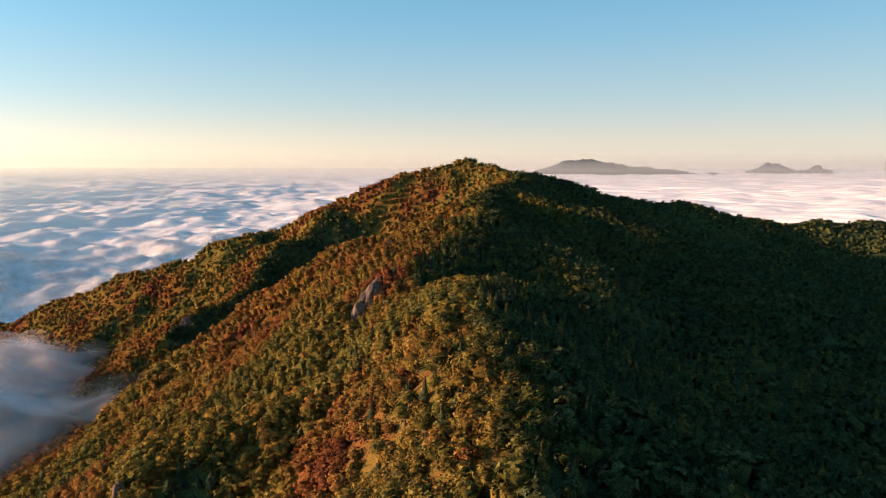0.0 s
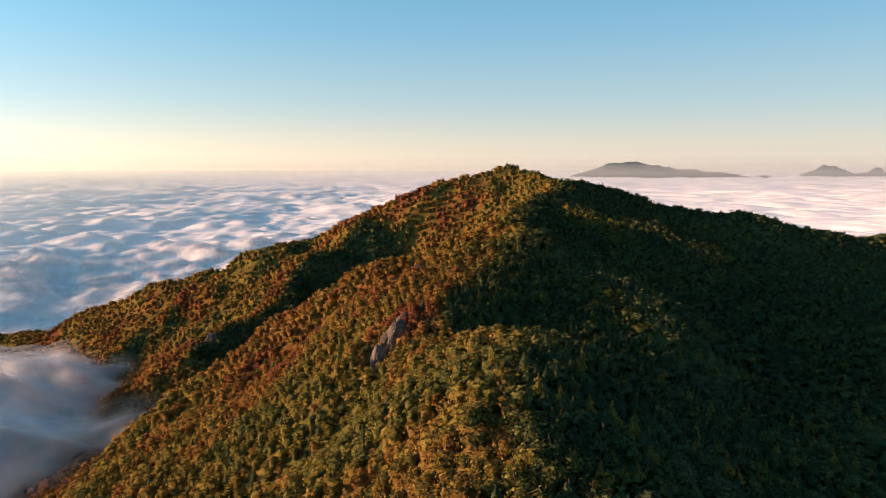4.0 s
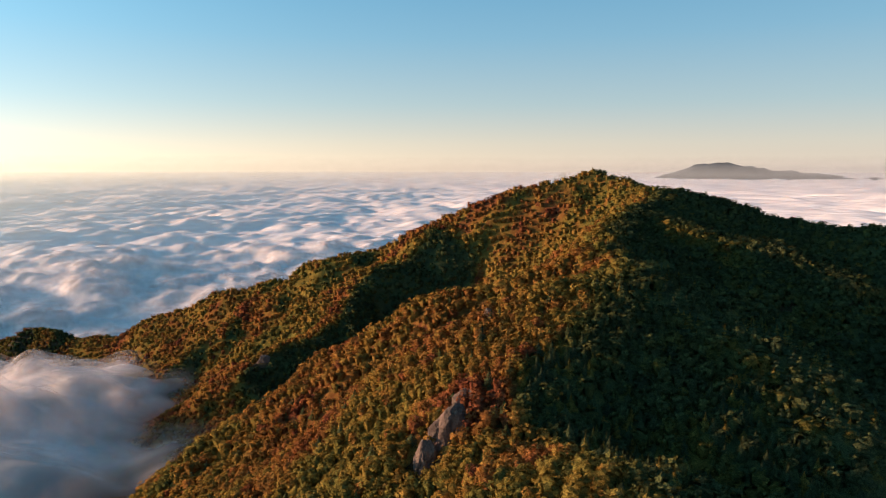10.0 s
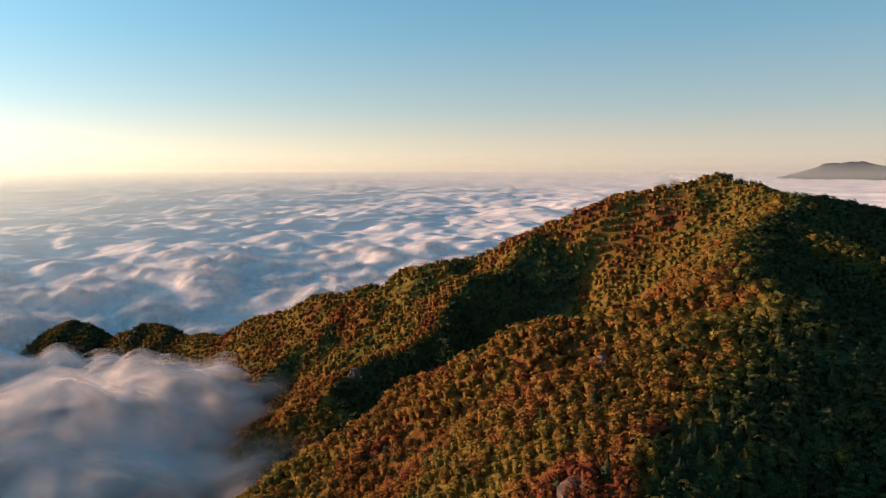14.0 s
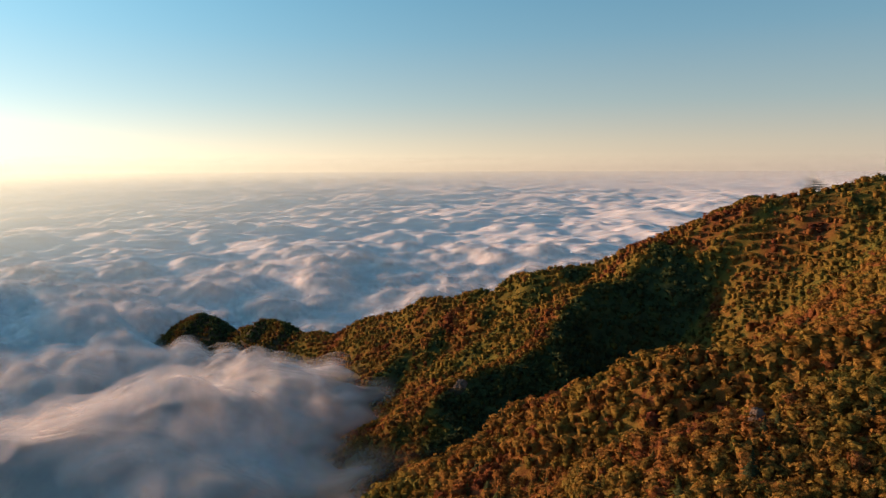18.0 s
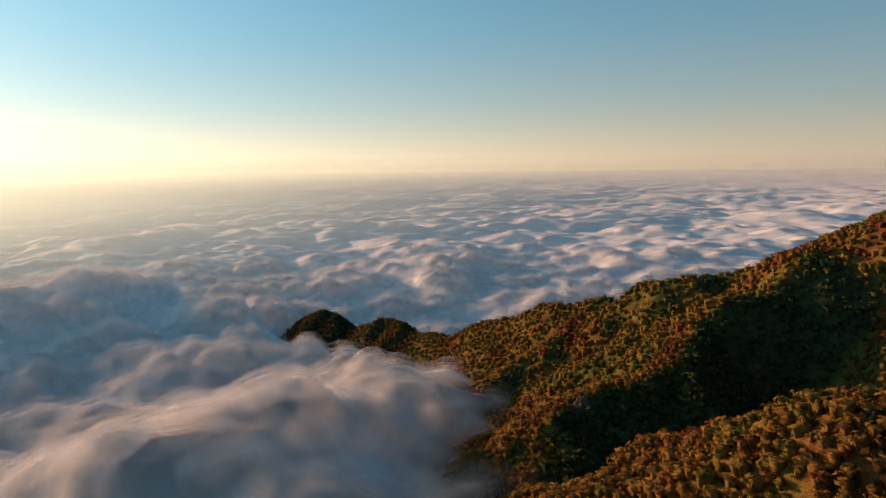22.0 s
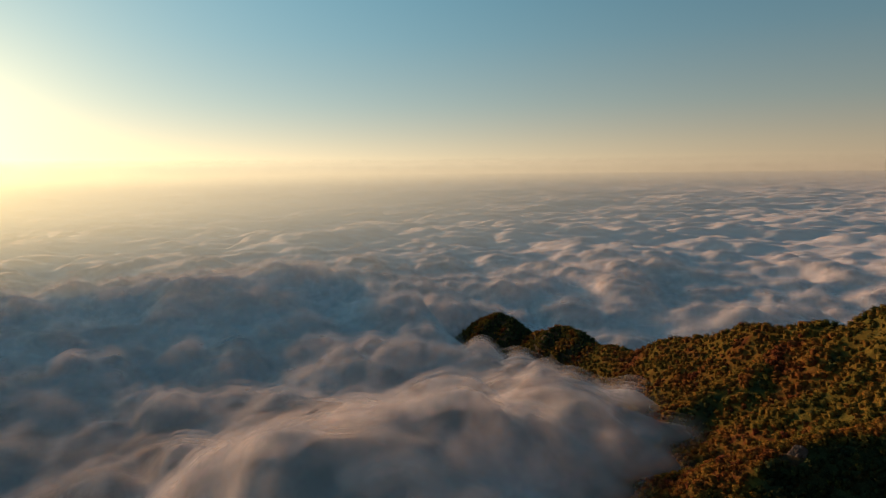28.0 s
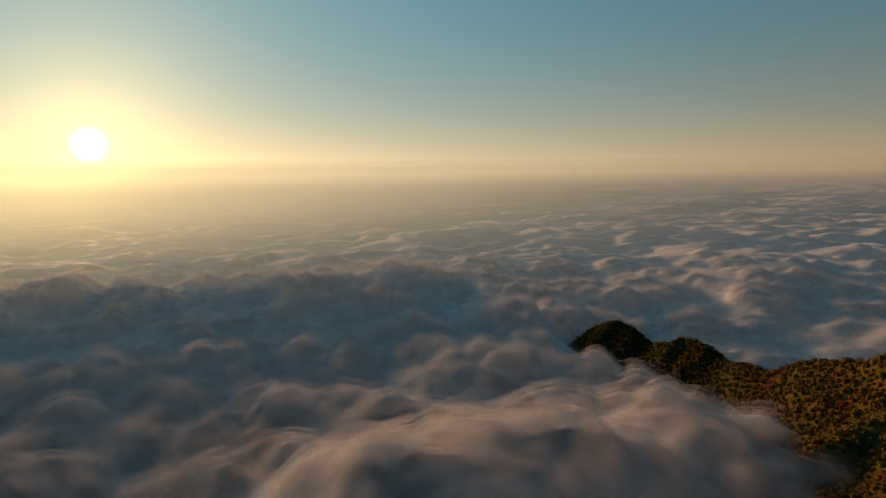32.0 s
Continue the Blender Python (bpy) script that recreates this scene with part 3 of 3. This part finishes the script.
def planted(x, y, z, radius, tall, tint, templates, rng):
    """Copies of the crown templates at the places given: corners and tints."""
    corners, tints, ways, looks = [], [], [], []
    kind = rng.integers(0, len(templates), len(x))
    for k, t in enumerate(templates):
        w = np.where(kind == k)[0]
        a = rng.uniform(0, 2 * math.pi, len(w))[:, None, None]
        r, h = radius[w][:, None, None], tall[w][:, None, None]
        c, s = np.cos(a), np.sin(a)
        corners.append(np.stack([(t[None, ..., 0] * c - t[None, ..., 1] * s) * r + x[w][:, None, None], (t[None, ..., 0] * s + t[None, ..., 1] * c) * r + y[w][:, None, None],
                                 t[None, ..., 2] * h + z[w][:, None, None]], -1).reshape(-1, 3))
        ways.append(np.stack([t[None, ..., 3] * c - t[None, ..., 4] * s, t[None, ..., 3] * s + t[None, ..., 4] * c, np.broadcast_to(t[None, ..., 5], (len(w), *t.shape[:2]))], -1).reshape(-1, 3))
        tints.append(np.repeat(tint[w], t.shape[0] * 4))
        looks.append(np.tile(t[..., 6:].reshape(-1, 2), (len(w), 1)))
    return np.concatenate(corners), np.concatenate(tints), np.concatenate(ways), np.concatenate(looks)


def wood(name, label, x, y, z, radius, tall, tint, templates):
    corners, tints, ways, looks = planted(x, y, z, radius, tall, tint, templates, rng)
    ob = new(name, mesh_of(name, corners, np.arange(len(corners)).reshape(-1, 4), LEAVES, False, {"tint": tints, "outward": ways, "shade": looks[:, 0], "solid": looks[:, 1]}))
    tagged(ob, label, "trees", kind="stuff")


def lattice(x0, x1, y0, y1, step):
    gx, gy = np.meshgrid(np.arange(x0, x1, step), np.arange(y0, y1, step), indexing="ij")
    j = rng.uniform(-0.42, 0.42, (2, *gx.shape)) * step
    return (gx + j[0]).ravel(), (gy + j[1]).ravel()


def lie(x, y):
    """Height, the slope to the east (positive on west-facing ground), the lit share and the distance from the flight's line."""
    z = ground_at(x, y)
    east = (ground_at(x + 9, y) - ground_at(x - 9, y)) / 18
    t = np.clip(y / 220, 0, 1)
    return z, east, np.hypot(x + 70 * t**3, y - 220 * t)


def colouring(x, y, east):
    """Leaf tints: darker green on east-facing ground and east of the crest, gold or red on west-facing ground."""
    west = smooth(-0.15, 0.15, east) * smooth(130, 50, x)          # east of the crest the tint stays at the dark green end
    patch = fbm(x / 70, y / 70, 21, 3)
    red = smooth(0.15, 0.7, fbm(x / 34, y / 34, 22, 3)) * 0.22
    rust = 0.14 * np.exp(-(((y - 300) / 26) ** 2) - ((x + 30) / 45) ** 2) + 0.22 * np.exp(-(((y - 245) / 18) ** 2) - ((x + 34) / 22) ** 2) + 0.06 * smooth(330, 360, y) * smooth(470, 400, y)
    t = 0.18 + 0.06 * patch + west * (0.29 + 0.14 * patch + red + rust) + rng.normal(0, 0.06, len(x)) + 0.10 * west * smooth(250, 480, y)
    t = np.where(rng.random(len(x)) < 0.012 + 0.04 * west, t + 0.22, t)
    return np.clip(t, 0.02, 0.98)


def needles(x, y, east):
    """Whether a conifer stands there."""
    p = 0.78 * smooth(0.1, -0.12, east) * smooth(520, 300, y + 90 * perlin(x / 60, y / 60, 24)) * smooth(0.35, -0.1, perlin(x / 45, y / 45, 25)) + 0.05
    p = p + 0.35 * smooth(690, 735, y) * smooth(60, 30, np.abs(x - 25))
    return rng.random(len(x)) < p


def in_view(x, y, z):
    """Whether ground can be seen from somewhere on the flight, over the ridges between."""
    seen = np.zeros(len(x), bool)
    for ex, ey, ez, yaw in ((0, 0, 322, 0), (0, 60, 330, 6), (-5, 115, 335, 14), (-22, 165, 338, 34), (-45, 195, 340, 51), (-70, 217, 340, 66)):
        clear = np.abs((np.degrees(np.arctan2(ex - x, y - ey)) - yaw + 180) % 360 - 180) < 50
        for f in np.linspace(0.12, 0.985, 40):
            clear &= ground_at(ex + (x - ex) * f, ey + (y - ey) * f) < ez + (z + 20 - ez) * f
        seen |= clear
    return seen


GROVE = (-24.0, 26.0, 62.0, 132.0)          # the stretch in which every tree is a thing of its own
# bare spots: the rocks, and the ground before them
BARE = ((-31, 233, 4), (-26, 240, 4), (-56, 400, 4), (-50, 408, 3), (-63, 394, 4), (-215, 523, 7), (-66, 123, 3), (-26, 301, 3))


def understorey(label, x0, x1, y0, y1, cell, scale, rise, inner=None):
    """The closed lower canopy between the crowns: a lumpy sheet of foliage over the ground."""
    ax, ay = np.arange(x0, x1 + cell / 2, cell), np.arange(y0, y1 + cell / 2, cell)
    x, y = (a.ravel() for a in np.meshgrid(ax, ay, indexing="ij"))
    x, y = x + rng.uniform(-0.3, 0.3, len(x)) * cell, y + rng.uniform(-0.3, 0.3, len(x)) * cell
    z, east, _ = lie(x, y)

    def top(x, y):
        return ground_at(x, y) + rise * (0.45 + 0.75 * np.clip(puffs(x / scale, y / scale, 91), -0.2, 1.1)) + 0.25 * rise * perlin(x / scale * 2.3, y / scale * 2.3, 92)

    zt = top(x, y)
    for rx, ry, clear in BARE:
        zt = np.where(np.hypot(x - rx, y - ry) < clear, z - 1.0, zt)
    e = 0.35 * scale
    way = unit(np.stack([-(top(x + e, y) - top(x - e, y)) / (2 * e), -(top(x, y + e) - top(x, y - e)) / (2 * e), np.ones(len(x))], -1))
    faces = grid_faces(len(ax), len(ay))
    mid = faces[:, 0]
    keep = in_view(x[mid], y[mid], z[mid]) & (z[mid] > 30)
    if inner:
        keep &= ~((x[mid] > inner[0]) & (x[mid] < inner[1]) & (y[mid] > inner[2]) & (y[mid] < inner[3]))
    ob = new("understorey", mesh_of("understorey", np.stack([x, y, zt], -1), faces[keep], LEAVES, True,
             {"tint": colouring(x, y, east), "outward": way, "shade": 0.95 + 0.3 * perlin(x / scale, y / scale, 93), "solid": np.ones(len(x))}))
    tagged(ob, label, "shrubs", kind="stuff")


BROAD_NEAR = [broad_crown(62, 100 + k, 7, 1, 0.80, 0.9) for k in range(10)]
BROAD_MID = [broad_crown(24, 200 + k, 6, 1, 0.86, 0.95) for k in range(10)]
BROAD_FAR = [broad_crown(11, 300 + k, 5, 1, 0.95, 1.0) for k in range(8)]
NEEDLE_NEAR = [needle_crown(7, 6, 400 + k) for k in range(6)]
NEEDLE_MID = [needle_crown(4, 4, 500 + k) for k in range(6)]
NEEDLE_FAR = [needle_crown(3, 4, 600 + k) for k in range(4)]
# name, spacing, x and y from and to, distance from and to, crowns, pointed crowns, size
BELTS = (("nearby", 2.8, -260, 200, 10, 420, 0, 125, BROAD_NEAR, NEEDLE_NEAR, 1.3),
         ("hillside", 3.5, -480, 480, 20, 720, 125, 400, BROAD_MID, NEEDLE_MID, 1.62),
         ("distant", 4.8, -980, 860, -60, 1300, 400, 5000, BROAD_FAR, NEEDLE_FAR, 2.15))
understorey("dense green to rust shrubs and lower branches between the nearby oaks", -200, 160, 20, 440, 1.5, 2.6, 0.9)
understorey("closed autumn canopy of the farther slopes in green and rust", -620, 480, -60, 980, 4.0, 6.5, 1.3, (-200, 160, 20, 440))
grove = None
for belt, step, x0, x1, y0, y1, least, most, broad, pointed, size in BELTS:
    x, y = lattice(x0, x1, y0, y1, step)
    z, east, far = lie(x, y)
    keep = (far >= least) & (far < most) & (z > 40)
    for rx, ry, clear in BARE:
        keep &= np.hypot(x - rx, y - ry) > clear
    x, y, z, east = x[keep], y[keep], z[keep], east[keep]
    keep = in_view(x, y, z)
    x, y, z, east = x[keep], y[keep], z[keep], east[keep]
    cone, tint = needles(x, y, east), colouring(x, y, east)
    r = size * np.clip(rng.normal(1.8, 0.36, len(x)), 1.1, 2.9)
    if belt == "nearby":
        own = (x > GROVE[0]) & (x < GROVE[1]) & (y > GROVE[2]) & (y < GROVE[3])
        grove = [a[own] for a in (x, y, z, r, tint, cone)]
        x, y, z, r, tint, cone = (a[~own] for a in (x, y, z, r, tint, cone))
    b = ~cone
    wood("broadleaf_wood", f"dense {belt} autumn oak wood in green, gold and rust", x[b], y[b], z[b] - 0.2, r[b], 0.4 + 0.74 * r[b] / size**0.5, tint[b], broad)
    gold = np.where(rng.random(cone.sum()) < 0.2, 0.45, 0.12) + rng.normal(0, 0.05, cone.sum())
    wood("conifer_wood", f"dark green {belt} conifers with pointed tops", x[cone], y[cone], z[cone] - 0.3, size**0.5 * rng.uniform(1.5, 2.2, cone.sum()), size**0.2 * rng.uniform(0.8, 1.45, cone.sum()), np.clip(gold, 0.02, 0.98), pointed)


def trunk_mesh(name, tall, girth, limbs, seed):
    """A tapered trunk with limbs."""
    rng = random.Random(seed)
    bm = bmesh.new()

    def stick(a, b, ra, rb):
        a, b = Vector(a), Vector(b)
        turn = (b - a).to_track_quat("Z", "Y").to_matrix()
        rings = [[bm.verts.new(p + turn @ Vector((r * math.cos(k * math.pi / 3), r * math.sin(k * math.pi / 3), 0))) for k in range(6)] for p, r in ((a, ra), ((a + b) / 2 + Vector((rng.uniform(-1, 1), rng.uniform(-1, 1), 0)) * ra, (ra + rb) / 2), (b, rb))]
        for lo, hi in zip(rings, rings[1:]):
            for k in range(6):
                bm.faces.new((lo[k], lo[(k + 1) % 6], hi[(k + 1) % 6], hi[k]))

    stick((0, 0, -0.5), (rng.uniform(-0.15, 0.15), rng.uniform(-0.15, 0.15), tall), girth, girth * 0.35)
    for k in range(limbs):
        z, a, l = tall * rng.uniform(0.35, 0.85), rng.uniform(0, 6.28), rng.uniform(0.5, 1.0) * tall * 0.4
        stick((0, 0, z), (l * math.cos(a), l * math.sin(a), z + l * 0.8), girth * 0.4, girth * 0.12)
        if limbs > 6:
            for _ in range(2):
                f, b2 = rng.uniform(0.5, 0.9), a + rng.uniform(-0.9, 0.9)
                stick((f * l * math.cos(a), f * l * math.sin(a), z + f * l * 0.8), (f * l * math.cos(a) + 0.5 * l * math.cos(b2), f * l * math.sin(a) + 0.5 * l * math.sin(b2), z + f * l * 0.8 + 0.5 * l), girth * 0.16, girth * 0.05)
    me = bpy.data.meshes.new(name)
    bm.to_mesh(me)
    bm.free()
    me.materials.append(BARK)
    return me


def crown_mesh(name, quads, tint):
    c = quads.reshape(-1, 8)
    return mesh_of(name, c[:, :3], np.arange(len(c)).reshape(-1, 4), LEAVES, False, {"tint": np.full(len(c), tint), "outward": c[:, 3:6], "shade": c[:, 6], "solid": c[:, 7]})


OAK_TRUNKS = [trunk_mesh("trunk", 1.9, 0.11, 4, k) for k in range(4)]
PINE_TRUNKS = [trunk_mesh("trunk", 3.9, 0.09, 0, 20 + k) for k in range(2)]
# 0.5 halves the inner leaves' colour: painted shade between the sprays
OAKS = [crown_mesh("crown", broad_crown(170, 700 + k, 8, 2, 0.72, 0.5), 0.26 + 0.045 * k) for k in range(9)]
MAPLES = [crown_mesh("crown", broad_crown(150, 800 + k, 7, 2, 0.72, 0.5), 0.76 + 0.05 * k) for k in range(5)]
PINES = [crown_mesh("crown", needle_crown(11, 8, 900 + k), (0.08, 0.12, 0.16, 0.42, 0.5)[k]) for k in range(5)]
KINDS = (("oak_tree", "small oak with a rounded green to gold autumn crown", "grove of oaks on the ridge"),
         ("maple_tree", "small maple with a rust-red autumn crown", "maples on the ridge"),
         ("conifer_tree", "slender conifer with drooping dark green layers", "conifers along the ridge"),
         ("larch_tree", "slender larch turning yellow, with drooping layers", "larches along the ridge"))
counts = [0, 0, 0, 0]
spare = []
for x, y, z, r, tint, cone in zip(*grove):
    larch = cone and rng.random() < 0.35
    kind = (3 if larch else 2) if cone else (1 if tint > 0.74 else 0)
    if counts[kind] >= 300:
        spare.append((x, y, z, r, tint))
        continue
    counts[kind] += 1
    name, label, group = KINDS[kind]
    tree = new(name)
    if cone:
        crown, trunk, scale = PINES[rng.integers(3, 5) if larch else rng.integers(0, 3)], PINE_TRUNKS[rng.integers(0, 2)], (rng.uniform(1.5, 2.1), 1.0, rng.uniform(0.85, 1.45))
    else:
        crown, trunk, scale = (MAPLES[min(4, int((tint - 0.74) / 0.05))] if kind else OAKS[int(np.clip((tint - 0.24) / 0.045, 0, 8))]), OAK_TRUNKS[rng.integers(0, 4)], (r, 1.0, 0.35 + 0.68 * r)
    tree.matrix_basis = Matrix.LocRotScale((x, y, z - 0.3), Euler((0, 0, rng.uniform(0, 6.28))), (scale[0], scale[0], scale[2]))
    for part_name, data in (("trunk", trunk), ("crown", crown)):
        new(part_name, data).parent = tree
    tagged(tree, label, "tree", group)
if spare:
    x, y, z, r, tint = (np.array(a) for a in zip(*spare))
    wood("broadleaf_wood", "dense oak scrub between the larger trees of the ridge", x, y, z - 0.4, r, 0.35 + 0.68 * r, tint, BROAD_NEAR)


# ---- rocks ----
def outcrop(x, y, wide, deep, tall, turn, seed, label, sink=0.35, lean=0.0):
    """A weathered crag: a lump cut by flat joints and cracks."""
    bm = bmesh.new()
    bmesh.ops.create_icosphere(bm, subdivisions=4, radius=1.0)
    rnd = random.Random(seed)
    cuts = [(Vector((rnd.gauss(0, 1), rnd.gauss(0, 1), rnd.gauss(0, 0.6))).normalized(), rnd.uniform(0.55, 0.9)) for _ in range(16)]
    for v in bm.verts:
        p = v.co.copy()
        for way, far in cuts:
            over = p.dot(way) - far
            if over > 0:
                p -= way * over * 0.9
        p += p.normalized() * (0.10 * noise.noise(p * 2.3 + Vector((seed, 0, 0))) + 0.05 * noise.noise(p * 6 + Vector((0, seed, 0))))
        crack = abs(noise.noise(Vector((p.x * 1.6 + seed, p.y * 1.6, p.z * 0.5))))
        p -= p.normalized() * 0.13 * max(0.0, 1 - crack / 0.07)
        v.co = Vector((p.x * wide / 2 + lean * p.z * tall / 2, p.y * deep / 2, p.z * tall / 2 + tall / 2))
    me = bpy.data.meshes.new("rock_outcrop")
    bm.to_mesh(me)
    bm.free()
    me.materials.append(ROCK)
    ob = new("rock_outcrop", me)
    base = float(ground_at(np.array([x]), np.array([y]))[0])
    ob.matrix_basis = pose(x, y, base - sink * tall, 0, 0, turn)
    tagged(ob, label, "rock", group="rocks on the slopes")


outcrop(-27, 239, 12, 10, 19, 20, 3, "large cracked grey crag standing out of the autumn woods", 0.6, 0.1)
outcrop(-23, 247, 10, 10, 17, 40, 5, "rounded shoulder of grey rock above a large crag", 0.75)
outcrop(-31, 233, 8, 6, 13, 70, 6, "split grey block at the foot of a crag", 0.5)
outcrop(-56, 402, 6, 5, 11, 20, 8, "narrow grey rock slab among red shrubs", 0.5, 0.1)
outcrop(-50, 409, 5, 4, 10, -15, 9, "narrow grey rock slab among red shrubs", 0.5)
outcrop(-63, 396, 6, 5, 9, 35, 10, "broken grey rock on the crest of a spur", 0.5)
outcrop(-214, 527, 12, 8, 10, 30, 11, "pale pinkish bare rock on a wooded spur", 0.5)
outcrop(-66, 125, 4, 4, 7, 10, 12, "small pale boulder among the oaks", 0.5)
outcrop(-25, 303, 5, 4, 7, 10, 13, "low grey rock among orange shrubs", 0.55)
